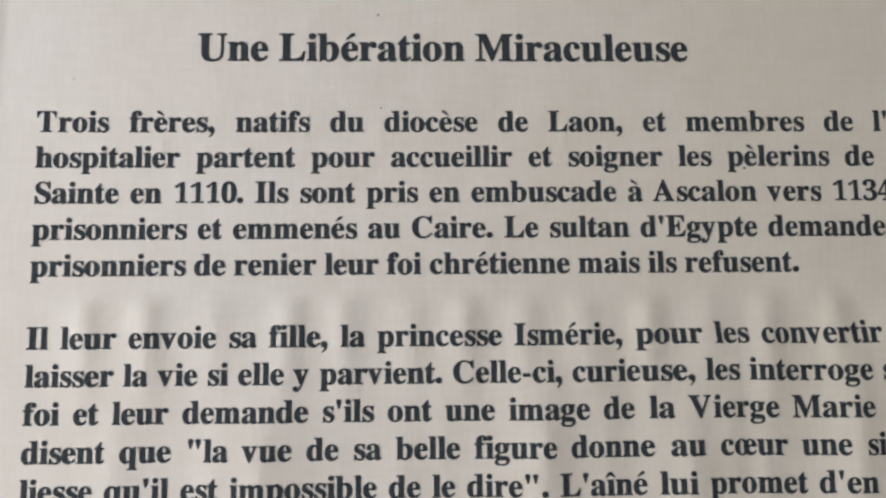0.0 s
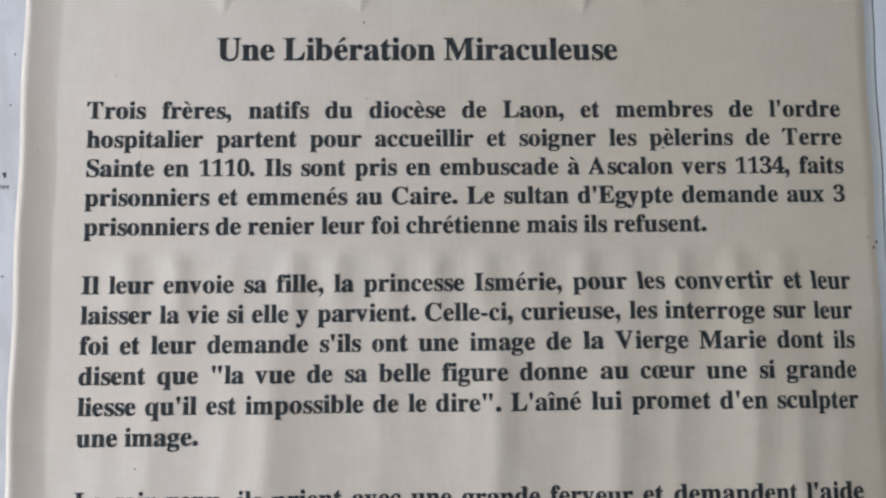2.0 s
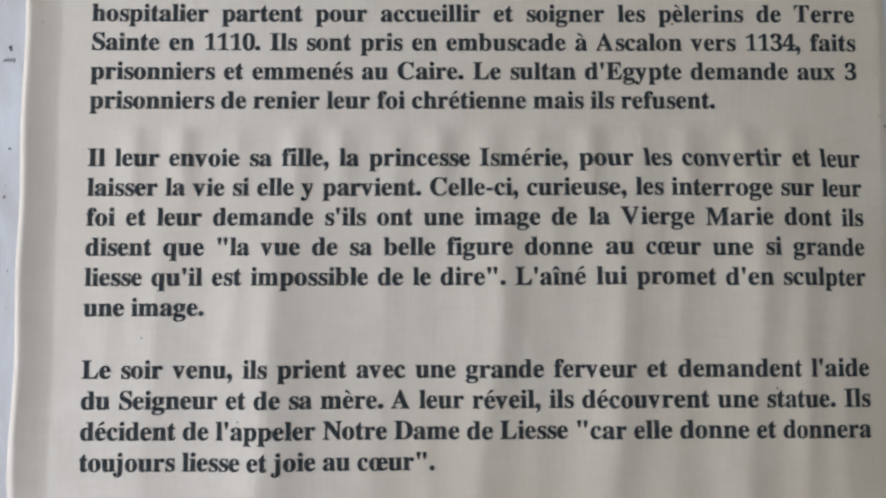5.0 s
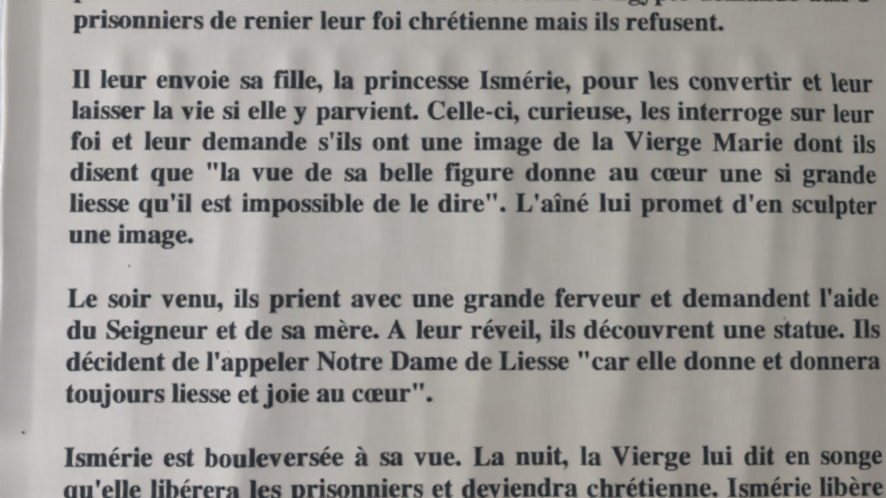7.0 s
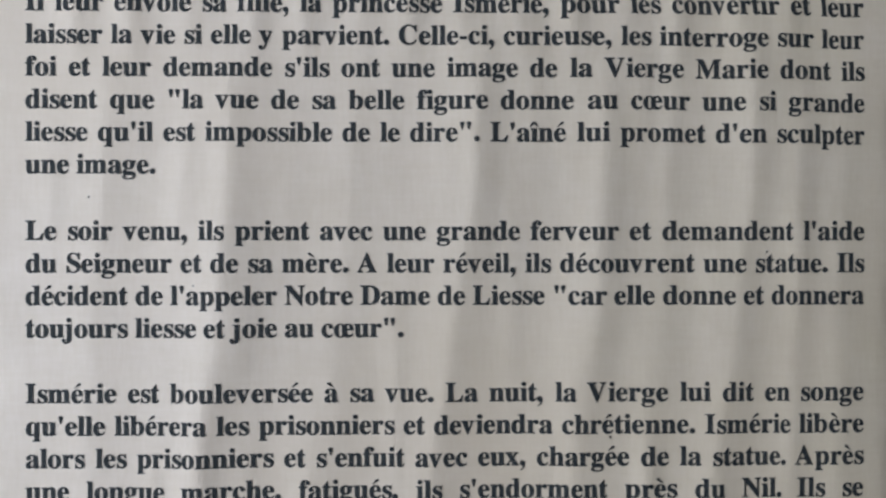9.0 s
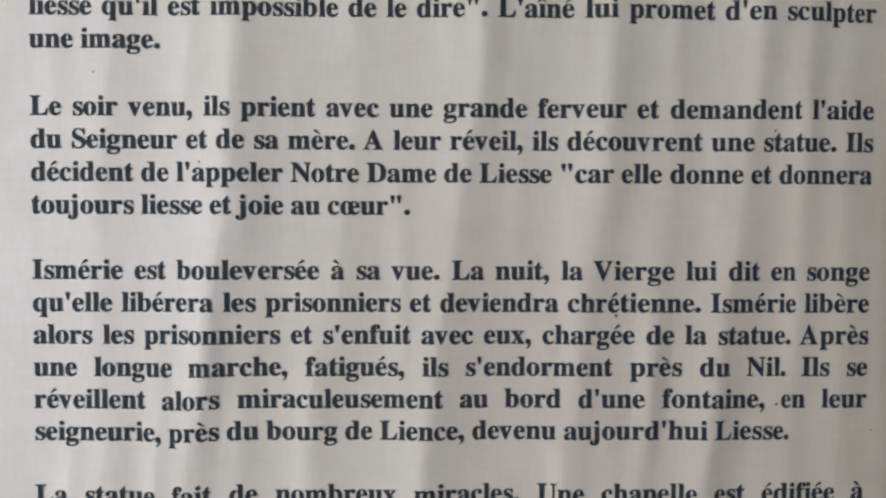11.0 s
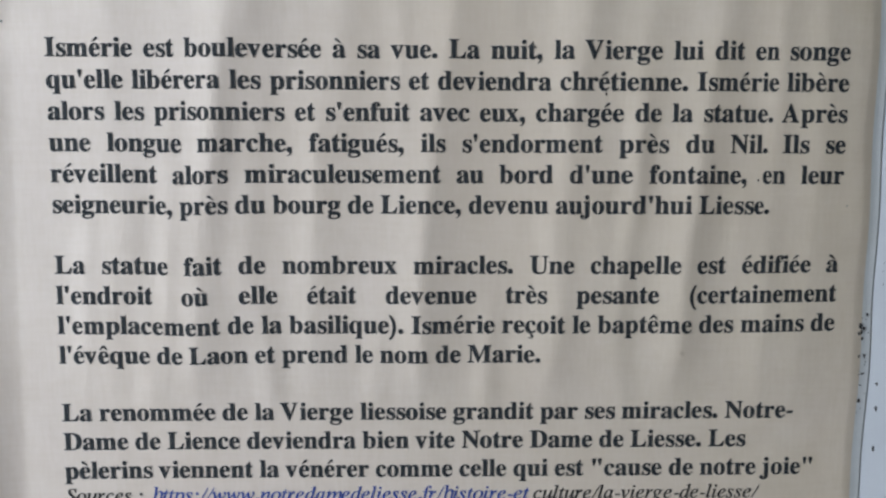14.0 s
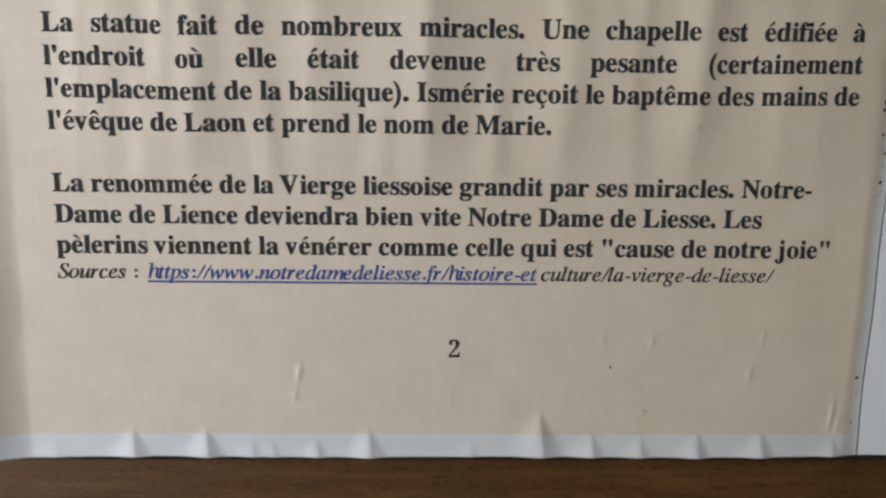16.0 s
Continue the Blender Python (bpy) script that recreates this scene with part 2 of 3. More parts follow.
MINOR = [(rng.uniform(-92, 98), rng.uniform(-98, 52), rng.uniform(9, 26), rng.uniform(0.08, 0.30), rng.uniform(2.2, 3.8), rng.uniform(-0.12, 0.02)) for _ in range(46)]
FLUTES_TOP = [-84, -72, -59, -44, -33, -20, -9, 3, 15, 28, 40, 52, 66, 78]
FLUTES_LOW = [-73, -45, -18, 8.7, 41]
PINCH_LOW = [  # darts along the lower edge: offset, where they begin, height, in mm
    (-97.5, -179.5, 0.35), (-79.5, -177.0, 0.85), (-61.5, -176.8, 1.0), (-50.3, -180.0, 0.6), (-45.4, -180.0, 0.5), (-34.2, -179.8, 0.7), (-21.3, -177.0, 0.85),
    (4.0, -180.0, 0.4), (21.4, -173.0, 1.0), (34.5, -178.0, 0.7), (46.8, -179.0, 0.65), (61.2, -178.0, 0.8), (77.6, -178.0, 0.8), (97.4, -179.0, 0.5)]
PINCH_HIGH = [(-61.5, 127.4, 0.75), (-27.0, 127.4, 0.65), (30.0, 127.2, 0.75), (45.2, 127.9, 0.6), (56.2, 128.3, 0.5), (80.0, 130.0, 0.5)]
BLISTERS = [  # small hard wrinkles: offset, place on the page, half length, height
    (-38.3, -162.6, 2.2, 0.15), (-39.4, -168.6, 1.5, 0.11), (36.3, -154.3, 1.4, 0.09), (48.5, -154.8, 1.5, 0.13), (76.2, -153.4, 2.2, 0.12), (73.5, -162.7, 1.6, 0.14),
    (96.4, -173.4, 3.2, 0.16), (98.6, -175.4, 2.6, 0.10), (-0.9, -169.8, 1.6, 0.08), (66.0, -154.0, 1.2, 0.06), (-70, 96, 2.6, 0.05), (-41, 101, 3.0, 0.06), (-26, 99, 2.6, 0.05), (12, 100, 2.8, 0.06)]


def smoothstep(a, b, x):
    t = np.clip((x - a) / (b - a), 0, 1)
    return t * t * (3 - 2 * t)


def relief(x, y):
    """Height of the paper over its flat place, in metres, from x and y in metres."""
    x, y = np.asarray(x) * 1000, np.asarray(y) * 1000
    z = np.zeros(np.broadcast(x, y).shape)
    body = smoothstep(66, 30, y) * smoothstep(-123, -98, y)
    for n, (line, h, before, after) in enumerate(BUCKLES):
        d = x - np.interp(y, FOLD_Y, line) - 0.6 * np.sin(y / 17 + n * 2.1) - 0.3 * np.sin(y / 6.3 + n * 4)
        crest = 2.5 + 0.6 * math.sin(n * 1.7)
        far = np.sqrt(d * d + crest * crest) - crest
        z += body * h * (1 + 0.22 * np.sin(y / 21 + n * 1.9)) * np.exp(-far / (after + (before - after) * smoothstep(2, -2, d)))
    for cx, cy, long, h, w, lean in MINOR:
        d = x - cx + lean * (y - cy)
        z += h * np.exp(-(d / w) ** 2 - ((y - cy) / long) ** 2)
    top = smoothstep(68.5, 63, y) * smoothstep(36, 60, y)
    for n, c in enumerate(FLUTES_TOP):
        d = x - c - 0.04 * (60 - y) * math.sin(n * 1.7)
        z += top * (0.42 + 0.16 * math.sin(n * 2.3)) * np.exp(-(d / 3.2) ** 2)
    low = smoothstep(-121, -110, y) * smoothstep(-78, -104, y)
    for n, c in enumerate(FLUTES_LOW):
        d = x - c + 0.05 * (y + 100) * math.sin(n * 1.9)
        z += low * (0.32 + 0.14 * math.sin(n * 2.9)) * np.exp(-(d / 3.1) ** 2)
    for darts, up in ((PINCH_LOW, -1), (PINCH_HIGH, 1)):
        for c, start, h in darts:
            deep = np.clip((y - start) * up, 0, 9)
            d = x - c - 0.10 * deep
            fall = np.clip(1 - d / (0.45 + 0.60 * deep), 0, 1)
            z += h * np.clip(deep / 6, 0, 1) * np.where(d > 0, fall * fall * (1.6 - 0.6 * fall), np.exp(-(d / (1.2 + 0.45 * deep)) ** 2))
    for cx, cy, long, h in BLISTERS:
        z += 1.8 * h * np.exp(-((x - cx - 0.10 * (y - cy)) / 0.75) ** 2 - ((y - cy) / long) ** 2)
    curl = (1.45 + 0.20 * np.sin(y / 31 + 0.6) - 0.9 * np.exp(-((y + 30) / 7) ** 2)) * (1 + 0.3 * smoothstep(-90, -130, y))
    low_half = smoothstep(10, -100, y)
    d = x + 109.8 - 1.8 * low_half
    away = np.clip(1 - d / (8.0 - 1.6 * low_half), 0, 1) ** 1.35
    z += curl * np.where(d > 0, away, np.exp(-(d / (1.5 + 2.6 * low_half)) ** 2))
    z += 0.85 * np.exp(-np.clip(d, 0, 99) / 14) * smoothstep(-2, 1, d)
    z += 0.5 * smoothstep(128.5, 133, y) * np.exp(-((x + 79) / 6) ** 2)
    z -= 0.9 * np.exp(-((y + 25 + 0.15 * (x + 110)) / 3.6) ** 2) * np.exp(-((x + 111.0) / 10.0) ** 2)
    z += 0.25 * smoothstep(-181.0, -184.6, y)
    z += 0.10 * np.sin(x / 27 + 1) * np.sin(y / 33)
    z = z * smoothstep(104.6, 97, x) - 0.36 * smoothstep(78, 101, x) - 0.58 * smoothstep(99.5, 104.6, x)
    return z * 0.001


sheet = tagged(new("printed_sheet"), "buckled beige sheet of bold French text glued on the white board", "printed sheet")
sheet.location = (0, 0, SHEET_Z)

NX, NY = 480, 640
gx, gy = np.meshgrid(np.linspace(LEFT, RIGHT, NX), np.linspace(LOW, HIGH, NY))
ex = gx + 0.00020 * np.sin(gy * 160) * (np.abs(gx) > 0.100) - 0.0045 * smoothstep(0.01, -0.10, gy) * smoothstep(-0.092, LEFT, gx)
ex += np.interp(gy, (-0.183, -0.153, -0.100, 0.121), (-0.0018, -0.0015, -0.0004, 0.0006)) * smoothstep(0.085, RIGHT, gx)     # the trimmed edge runs a little out of true
ey = gy + 0.00012 * np.sin(gx * 70 + 0.5) * smoothstep(-0.178, LOW, gy)
gz = relief(gx, gy)
verts = np.stack([ex.ravel(), ey.ravel(), gz.ravel()], 1)
idx = np.arange(NX * NY).reshape(NY, NX)
faces = np.stack([idx[:-1, :-1], idx[:-1, 1:], idx[1:, 1:], idx[1:, :-1]], -1).reshape(-1, 4)
paper_me = bpy.data.meshes.new("paper")
paper_me.from_pydata(verts.tolist(), [], faces.tolist())
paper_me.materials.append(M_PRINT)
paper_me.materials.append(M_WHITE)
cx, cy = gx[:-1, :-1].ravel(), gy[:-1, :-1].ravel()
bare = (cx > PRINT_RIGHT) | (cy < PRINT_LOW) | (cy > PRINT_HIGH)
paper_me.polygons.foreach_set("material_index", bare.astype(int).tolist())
paper_me.polygons.foreach_set("use_smooth", [True] * len(faces))
paper = new("paper", paper_me)
paper.parent = sheet
solid = paper.modifiers.new("thickness", "SOLIDIFY")
solid.thickness, solid.offset = 0.00014, -1

# ---- the writing ----
EM, TEXT_W, PITCH, X0, Y0 = 0.00631, 0.190, 0.0073, -0.095, 0.100
BOLD_W = dict(zip("ABCDEFGHIJKLMNOPQRSTUVWXYZ", (722, 667, 722, 722, 667, 611, 778, 778, 389, 500, 778, 667, 944, 722, 778, 611, 778, 722, 556, 667, 722, 722, 1000, 722, 722, 667)))
BOLD_W.update(zip("abcdefghijklmnopqrstuvwxyz", (500, 556, 444, 556, 444, 333, 500, 556, 278, 333, 556, 278, 833, 556, 500, 556, 556, 444, 389, 333, 556, 500, 722, 500, 500, 444)))
BOLD_W.update({" ": 250, "'": 278, '"': 555, "(": 333, ")": 333, ",": 250, "-": 333, ".": 250, "/": 278, ":": 333, "œ": 722})
BOLD_W.update({d: 500 for d in "0123456789"})
SLANT_W = dict(zip("abcdefghijklmnopqrstuvwxyzS", (500, 500, 444, 500, 444, 278, 500, 500, 278, 278, 444, 278, 722, 500, 500, 500, 500, 389, 389, 278, 500, 444, 667, 444, 444, 389, 500)))
SLANT_W.update({" ": 250, ":": 333, "/": 278, "-": 333, ".": 250})
ACCENTED = {"é": ("e", "acute"), "è": ("e", "grave"), "ê": ("e", "hat"), "à": ("a", "grave"), "ù": ("u", "grave"), "î": ("i", "hat"), "ç": ("c", "tail")}
GLYPHS = {}


def load_glyphs(wanted):
    """Outlines of characters of the built-in font, as filled triangles in ems, by code and swelling of the ink."""
    obs = []
    for code, swell in wanted:
        cu = bpy.data.curves.new("glyph", "FONT")
        cu.body, cu.resolution_u, cu.offset = chr(code), 4, swell
        obs.append(new("glyph", cu))
    graph = bpy.context.evaluated_depsgraph_get()
    for key, ob in zip(wanted, obs):
        me = bpy.data.meshes.new_from_object(ob.evaluated_get(graph))
        GLYPHS[key] = (np.array([v.co[:2] for v in me.vertices]), [tuple(p.vertices) for p in me.polygons])
        bpy.data.meshes.remove(me)
    for ob in obs:
        cu = ob.data
        bpy.data.objects.remove(ob)
        bpy.data.curves.remove(cu)


SWELL, SWELL_THIN = 0.010, 0.011
load_glyphs([(0x1D400 + ord(c) - 65, SWELL) for c in "ACDEILMNSUV"] + [(0x1D413, 0.005), (0x1D7CF, 0.0)] + [(0x1D41A + ord(c) - 97, SWELL) for c in "abcdefghijlmnopqrstuvxy"]
            + [(0x1D7CE + int(c), SWELL) for c in "034"] + [(0x1D7D0, -0.004), (40, 0.014), (41, 0.014), (0x210E, 0.003), (0x1D446, SWELL_THIN)]
            + [(0x1D44E + ord(c) - 97, SWELL_THIN) for c in "acdefgilmnoprstuvw"])


def font_glyph(code, swell=SWELL):
    return GLYPHS[(code, swell)]


def disc(cx, cy, r, ry=None):
    a = np.arange(14) * 2 * math.pi / 14
    return np.stack([cx + r * np.cos(a), cy + (ry or r) * np.sin(a)], 1), [tuple(range(14))]


def poly(*pts):
    return np.array(pts, float), [tuple(range(len(pts)))]


def mark(ch, weight=1.0):
    """Stops, quotes, hyphen and slash as small shapes in ems."""
    w = weight
    if ch == ".":
        return [disc(0.125, 0.082, 0.102 * w)]
    if ch == ":":
        return [disc(0.17, 0.082, 0.10 * w), disc(0.17, 0.39, 0.10 * w)]
    if ch == ",":
        return [disc(0.115, 0.08, 0.102), poly((0.10, 0.0), (0.217, 0.08), (0.212, -0.02), (0.165, -0.11), (0.07, -0.185), (0.045, -0.155), (0.11, -0.09), (0.13, -0.02))]
    if ch == "'":
        return [poly((0.12, 0.40), (0.16, 0.40), (0.22, 0.63), (0.205, 0.68), (0.14, 0.695), (0.075, 0.68), (0.06, 0.63))]
    if ch == '"':
        vs, fs = mark("'")[0]
        return [(vs + (0.02, 0), fs), (vs + (0.255, 0), fs)]
    if ch == "-":
        return [poly((0.045, 0.17), (0.288, 0.17), (0.288, 0.17 + 0.115 * w), (0.045, 0.17 + 0.115 * w))]
    if ch == "/":
        return [poly((-0.065, -0.018), (-0.065 + 0.085 * w, -0.018), (0.386, 0.676), (0.386 - 0.085 * w, 0.676))]
    return []


def accent(kind, cx):
    if kind == "acute":
        return [poly((cx - 0.11, 0.528), (cx - 0.07, 0.528), (cx + 0.125, 0.635), (cx + 0.135, 0.68), (cx + 0.09, 0.712), (cx + 0.03, 0.69))]
    if kind == "grave":
        return [poly((cx + 0.11, 0.528), (cx - 0.03, 0.69), (cx - 0.09, 0.712), (cx - 0.135, 0.68), (cx - 0.125, 0.635), (cx + 0.07, 0.528))]
    if kind == "hat":
        return [poly((cx - 0.17, 0.528), (cx - 0.12, 0.528), (cx, 0.615), (cx, 0.705), (cx - 0.045, 0.705)), poly((cx + 0.17, 0.528), (cx + 0.045, 0.705), (cx, 0.705), (cx, 0.615), (cx + 0.12, 0.528))]
    return [poly((cx - 0.02, 0.0), (cx + 0.03, 0.0), (cx + 0.02, -0.05), (cx + 0.10, -0.09), (cx + 0.10, -0.16), (cx + 0.02, -0.215), (cx - 0.10, -0.205), (cx - 0.10, -0.175), (cx, -0.17), (cx + 0.02, -0.12), (cx - 0.035, -0.085))]


def bold(ch):
    """The shapes of a bold serif character, in ems, from its origin on the baseline."""
    if ch in ACCENTED:
        base, kind = ACCENTED[ch]
        vs, fs = bold(base)[0]
        if base == "i":
            keep = [f for f in fs if all(vs[k][1] < 0.52 for k in f)]
            fs = keep
        return [(vs, fs)] + accent(kind, {"e": 0.235, "a": 0.24, "u": 0.27, "i": 0.14, "c": 0.24}[base])
    if ch == "œ":
        return [bold("o")[0], (bold("e")[0][0] + (0.285, 0), bold("e")[0][1])]
    if ch == "T":
        return [font_glyph(0x1D413, 0.005)]
    if ch.isdigit():
        vs, fs = font_glyph(0x1D7CE + int(ch), 0.0 if ch == "1" else SWELL)
        return [(vs * (0.93, 0.95) + (0.012, 0), fs)]
    if "A" <= ch <= "Z":
        return [font_glyph(0x1D400 + ord(ch) - 65)]
    if "a" <= ch <= "z":
        return [font_glyph(0x1D41A + ord(ch) - 97)]
    if ch in "()":
        return [font_glyph(ord(ch), 0.014)]
    return mark(ch)


def slanted(ch):
    """The shapes of an italic serif character, in ems."""
    if ch == "h":
        return [font_glyph(0x210E, 0.003)]
    if "A" <= ch <= "Z":
        return [font_glyph(0x1D434 + ord(ch) - 65, SWELL_THIN)]
    if "a" <= ch <= "z":
        return [font_glyph(0x1D44E + ord(ch) - 97, SWELL_THIN)]
    return mark(ch, 0.75)


def width(text, table):
    return sum(table[ACCENTED[c][0] if c in ACCENTED else c] for c in text) / 1000


INK_LIFT = 0.00012


def drag(x, y):
    """How far the print is dragged in the plane where the paper has been pulled into folds, in metres."""
    x, y = x * 1000, y * 1000
    upper = smoothstep(66, 56, y) * smoothstep(8, 24, y)
    middle = smoothstep(24, 8, y) * smoothstep(-80, -66, y)
    c = 60 + 0.02 * y
    dx = 0.90 * upper * smoothstep(22, 40, x) * smoothstep(97, 82, x)
    dx += 0.66 * middle * smoothstep(c - 24, c - 4, x) * smoothstep(c + 20, c + 13, x)
    dx -= 0.52 * np.exp(-((x + 56) / 11) ** 2) * smoothstep(-16, -30, y) * smoothstep(-112, -72, y)
    dy = upper * (0.12 * smoothstep(14, 34, x) * smoothstep(96, 78, x) - 0.28 * smoothstep(78, 92, x))
    corner = smoothstep(62, 92, x) * smoothstep(-74, -84, y) * smoothstep(-114, -100, y)
    dx -= 0.20 * smoothstep(70, 90, x) * smoothstep(10, -20, y) * smoothstep(-118, -104, y) + 0.28 * corner
    dy += 0.36 * corner
    dy -= 0.24 * smoothstep(62, 54, y) * smoothstep(12, 24, y) * smoothstep(46, 58, x) * smoothstep(97, 87, x)
    dy -= 0.44 * np.exp(-((x + 63) / 8) ** 2) * smoothstep(-46, -58, y) * smoothstep(-112, -94, y)
    return np.stack([dx, dy], 1) * 0.001


def set_line(text, x, y, em, mat, to_width=None, shapes=bold, table=BOLD_W, stretch=1.0, name="text_line", label=""):
    """One printed line as a mesh that lies on the paper's relief. to_width: justify by widening the spaces."""
    gap = 0.0
    if to_width:
        gap = (to_width - width(text, table) * em) / text.count(" ")
    vs_all, fs_all, count, pen = [], [], 0, x
    for ch in text:
        for vs, fs in shapes(ch) if ch != " " else ():
            vs_all.append(vs * (em * stretch, em) + (pen, y))
            fs_all += [tuple(k + count for k in f) for f in fs]
            count += len(vs)
        pen += width(ch, table) * em * stretch + (gap if ch == " " else 0)
    flat = np.concatenate(vs_all)
    flat = flat + drag(flat[:, 0], flat[:, 1])
    high = relief(flat[:, 0], flat[:, 1]) + INK_LIFT
    me = bpy.data.meshes.new(name)
    me.from_pydata(np.column_stack([flat, high]).tolist(), [], fs_all)
    me.materials.append(mat)
    ob = new(name, me)
    ob.parent = sheet
    if label:
        ob["label"] = label
    return ob, pen


PARAGRAPHS = [
    (0, True, ["Trois frères, natifs du diocèse de Laon, et membres de l'ordre",
               "hospitalier partent pour accueillir et soigner les pèlerins de Terre",
               "Sainte en 1110. Ils sont pris en embuscade à Ascalon vers 1134, faits",
               "prisonniers et emmenés au Caire. Le sultan d'Egypte demande aux 3",
               "prisonniers de renier leur foi chrétienne mais ils refusent."]),
    (6, True, ["Il leur envoie sa fille, la princesse Ismérie, pour les convertir et leur",
               "laisser la vie si elle y parvient. Celle-ci, curieuse, les interroge sur leur",
               "foi et leur demande s'ils ont une image de la Vierge Marie dont ils",
               'disent que "la vue de sa belle figure donne au cœur une si grande',
               "liesse qu'il est impossible de le dire\". L'aîné lui promet d'en sculpter",
               "une image."]),
    (13, True, ["Le soir venu, ils prient avec une grande ferveur et demandent l'aide",
                "du Seigneur et de sa mère. A leur réveil, ils découvrent une statue. Ils",
                "décident de l'appeler Notre Dame de Liesse \"car elle donne et donnera",
                'toujours liesse et joie au cœur".']),
    (18, True, ["Ismérie est bouleversée à sa vue. La nuit, la Vierge lui dit en songe",
                "qu'elle libérera les prisonniers et deviendra chrétienne. Ismérie libère",
                "alors les prisonniers et s'enfuit avec eux, chargée de la statue. Après",
                "une longue marche, fatigués, ils s'endorment près du Nil. Ils se",
                "réveillent alors miraculeusement au bord d'une fontaine, en leur",
                "seigneurie, près du bourg de Lience, devenu aujourd'hui Liesse."]),
    (25, True, ["La statue fait de nombreux miracles. Une chapelle est édifiée à",
                "l'endroit où elle était devenue très pesante (certainement",
                "l'emplacement de la basilique). Ismérie reçoit le baptême des mains de",
                "l'évêque de Laon et prend le nom de Marie."]),
    (30, False, ["La renommée de la Vierge liessoise grandit par ses miracles. Notre-",
                 "Dame de Lience deviendra bien vite Notre Dame de Liesse. Les",
                 'pèlerins viennent la vénérer comme celle qui est "cause de notre joie"'])]
title_pen = -0.0633
for word in ("Une", "Libération", "Miraculeuse"):
    _, title_pen = set_line(word, title_pen, 0.1150, 0.00843, M_INK, name="title_word", label="large bold black title word")
    title_pen += 0.25 * 0.00843
SETTLE = {0: 0.00006, 6: 0.00033, 13: 0.0, 18: -0.00004, 25: 0.00004, 30: 0.00024}   # small drift of the blocks down the page
for first, justify, lines in PARAGRAPHS:
    for k, text in enumerate(lines):
        full = justify and k < len(lines) - 1
        set_line(text, X0, Y0 - PITCH * (first + k) + SETTLE[first], EM if justify else 0.00629, M_INK, TEXT_W if full else None)
SRC_Y, SRC_EM = -0.1394, 0.00492
set_line("Sources :", X0, SRC_Y, SRC_EM, M_INK_THIN, None, slanted, SLANT_W, 1.04, label="italic grey source line")
link = "https://www.notredamedeliesse.fr/histoire-et"
rest = "culture/la-vierge-de-liesse/"
LINK_X, LINK_END, REST_X, REST_END = -0.0740, 0.0195, 0.0206, 0.0773
set_line(link, LINK_X, SRC_Y, SRC_EM, M_BLUE, None, slanted, SLANT_W, (LINK_END - LINK_X) / (width(link, SLANT_W) * SRC_EM), label="blue underlined italic link")
set_line(rest, REST_X, SRC_Y, SRC_EM, M_INK_THIN, None, slanted, SLANT_W, (REST_END - REST_X) / (width(rest, SLANT_W) * SRC_EM), label="italic grey source line")
under = bmesh.new()
ux = np.linspace(LINK_X, LINK_END, 190)
rows_ = [[under.verts.new((x, SRC_Y + d, float(relief(x, SRC_Y)) + INK_LIFT + 0.00002)) for x in ux] for d in (-0.00100, -0.00055)]
for k in range(len(ux) - 1):
    under.faces.new((rows_[0][k], rows_[0][k + 1], rows_[1][k + 1], rows_[1][k]))
part("underline", under, M_BLUE, sheet, "blue underline of the link")


def plain_digit(ch):
    return [font_glyph(0x1D7CE + int(ch), -0.004)]


set_line("2", -0.0018, -0.1587, EM, M_INK, None, plain_digit, BOLD_W, 0.9, name="page_number", label="small black page number")


# ---- dirt, specks and stains ----
def blot_mesh(rx, ry, seed, sides=11):
    """An irregular flat blot with a slightly raised middle."""
    rng = random.Random(seed)
    bm = bmesh.new()
    mid = bm.verts.new((0, 0, 0.00003))
    ring = []
    for k in range(sides):
        a = 2 * math.pi * k / sides
        r = 0.45 + 0.8 * rng.random()
        ring.append(bm.verts.new((rx * r * math.cos(a), ry * r * math.sin(a), 0)))
    for k in range(sides):
        bm.faces.new((mid, ring[k], ring[(k + 1) % sides]))
    return bm


def blot(name, x, y, rx, ry, mat, seed, on_board=False):
    """A blot in mm on the sheet, or on the board beside it."""
    x, y = x * 0.001, y * 0.001
    ob = part(name, blot_mesh(rx * 0.001, ry * 0.001, seed), mat, board if on_board else sheet)
    ob.location = (x, y, BOARD_T + 0.00005) if on_board else (x, y, float(relief(x, y)) + 0.00012)
    return ob


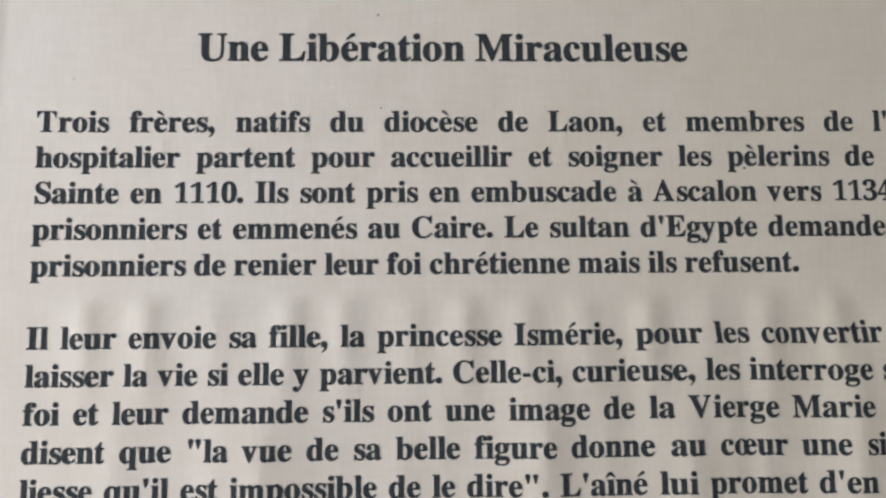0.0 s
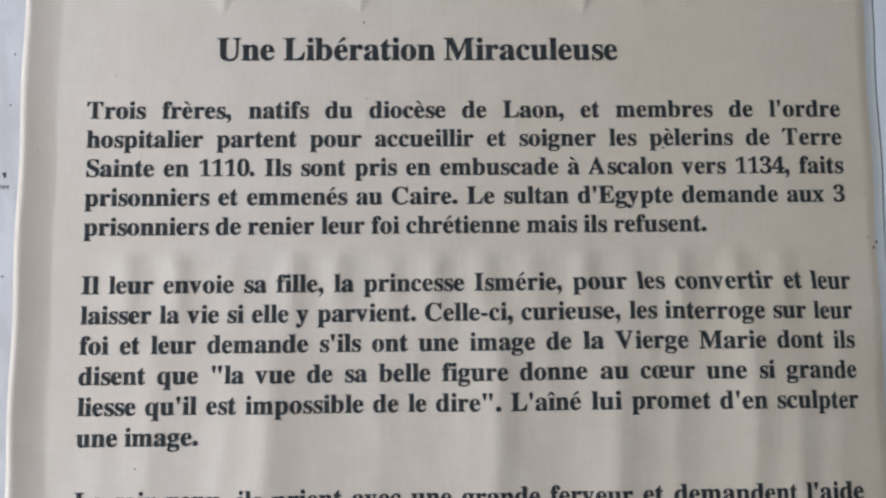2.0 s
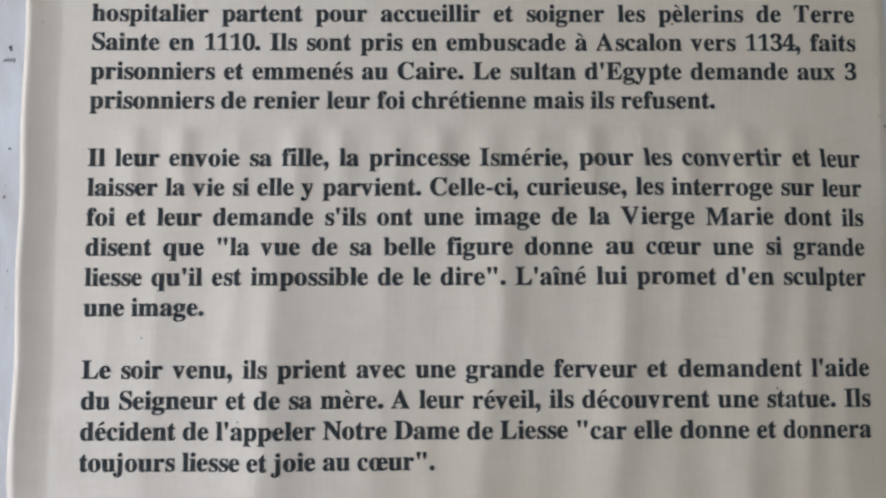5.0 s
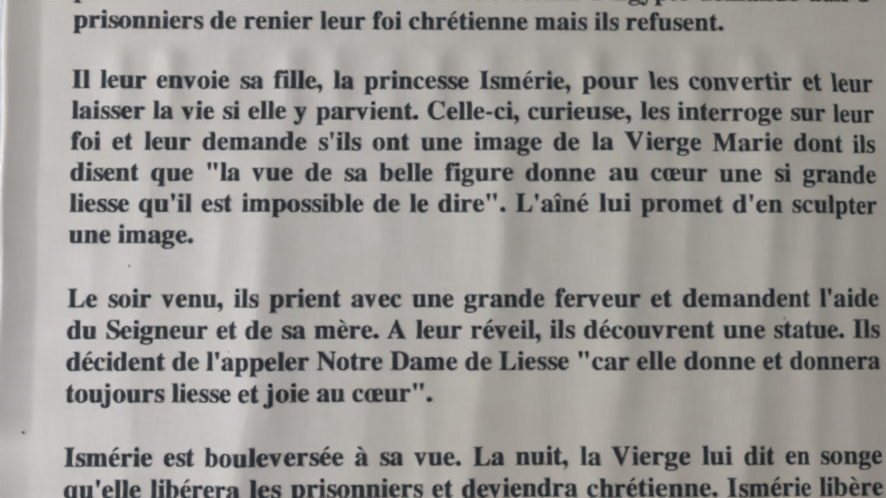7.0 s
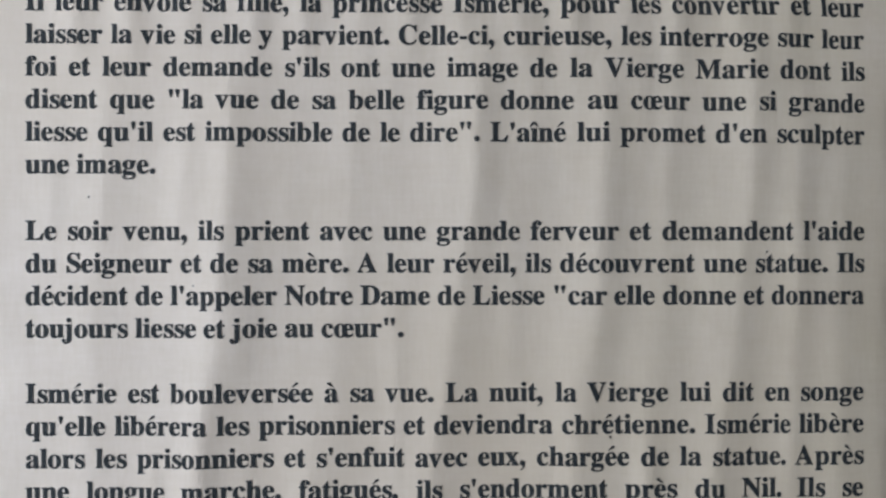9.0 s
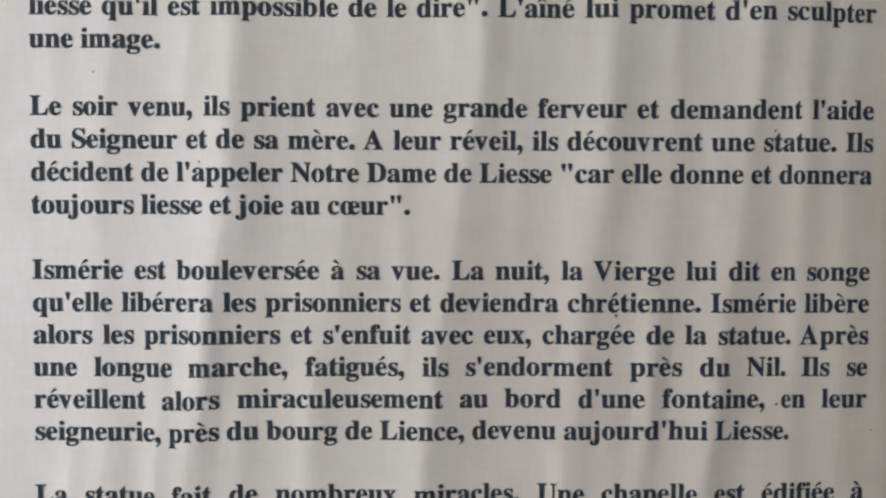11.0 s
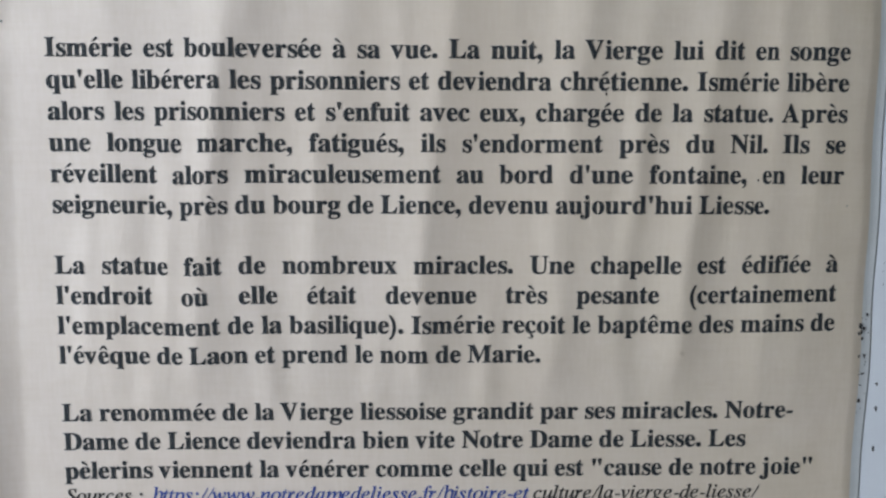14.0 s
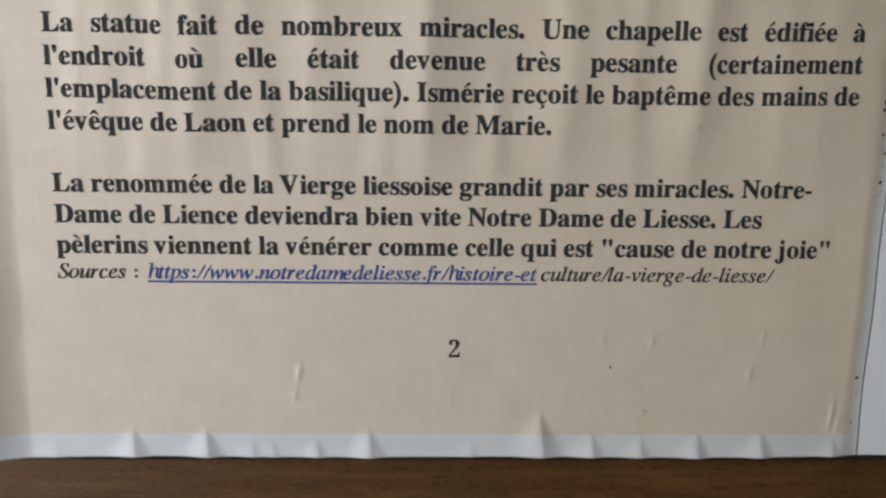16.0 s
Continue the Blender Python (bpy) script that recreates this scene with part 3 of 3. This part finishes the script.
for k, (x, y, r) in enumerate([(-26.2, 124.8, 0.22), (-80.7, 14.7, 0.22), (49.0, 92.2, 0.25), (-25.6, 105.0, 0.18), (73.7, -59.8, 0.28), (36.5, -39.6, 0.24), 
                               (-104.4, -23.6, 0.26), (-57.3, -5.2, 0.22), (72.2, 2.4, 0.26), (38.6, -161.0, 0.36), (-88.0, 111.0, 0.12), (96.0, -66.0, 0.18), (62.0, -172.0, 0.14)]):
    blot("speck", x, y, r * 1.05, r * 1.4, M_DIRT, k)
for k, (x, y, r) in enumerate([(47.8, -172.7, 1.3), (56.4, -102.2, 0.7), (100.5, 69.0, 0.8), (-106.5, 92.0, 0.7), (101.0, -168.0, 0.6), (100.2, 80.0, 0.5)]):
    blot("stain", x, y, r * 0.8, r * 0.95, M_STAIN, 40 + k)
# mould along the edge of the sheet and on the bare board
rng = random.Random(7)
EDGE_MOULD = [(101.4, -95.8, 0.55), (102.0, -98.9, 0.35), (103.2, -93.0, 0.35), (101.4, -103.4, 0.4), (102.8, -103.2, 0.35), (102.0, -114.7, 0.42), (102.6, 68.0, 0.40), (101.8, 66.5, 0.35), (101.0, -163.7, 0.38), (100.5, -175.5, 0.28), (101.9, -97.2, 0.42), (101.2, -97.6, 0.4), (102.5, -96.4, 0.35), (102.5, -107.9, 0.35)]
for k, (x, y, r) in enumerate(EDGE_MOULD):
    blot("mould_spot", x, y, r, r * 1.3, M_DIRT, 80 + k)
for k in range(16):
    blot("mould_spot", 101.6 + rng.random() * 2.6, -92 - rng.random() * 30, 0.12 + 0.13 * rng.random(), 0.2, M_DIRT, 100 + k)
BOARD_MOULD = [(106.8, -116.8, 0.5), (106.7, -127.2, 0.5), (106.6, -110.6, 0.35), (109.2, -104.5, 0.4), (111.2, -147.9, 0.4), (111.0, -140.5, 0.35), (-115.3, 86.3, 0.55), (-115.6, 49.1, 0.3), (-114.8, 61.0, 0.25), (-113.9, 117.0, 0.3), (-114.6, 104.0, 0.25)]
for k, (x, y, r) in enumerate(BOARD_MOULD):
    blot("mould_spot", x, y, r, r * 1.6, M_DIRT, 140 + k, True)
for k in range(34):
    side = rng.random() < 0.65
    blot("mould_spot", 106.3 + rng.random() * 9 if side else -113.2 - rng.random() * 8, -80 - rng.random() * 80 if side else rng.random() * 125, 0.10 + 0.16 * rng.random(), 0.12 + 0.2 * rng.random(), M_DIRT, 200 + k, True)
# a short unreadable pencilled mark on the board, as bars
for k in range(5):
    bar = part("pencil_mark", box((-0.00012, -0.0005, 0), (0.00012, 0.0005, 0.00004)), M_DIRT, board)
    bar.location, bar.rotation_euler.z = (-0.1168 + 0.00062 * k, 0.0832 + 0.0001 * (k % 2), BOARD_T + 0.00002), radians(-25 + 12 * (k % 3))
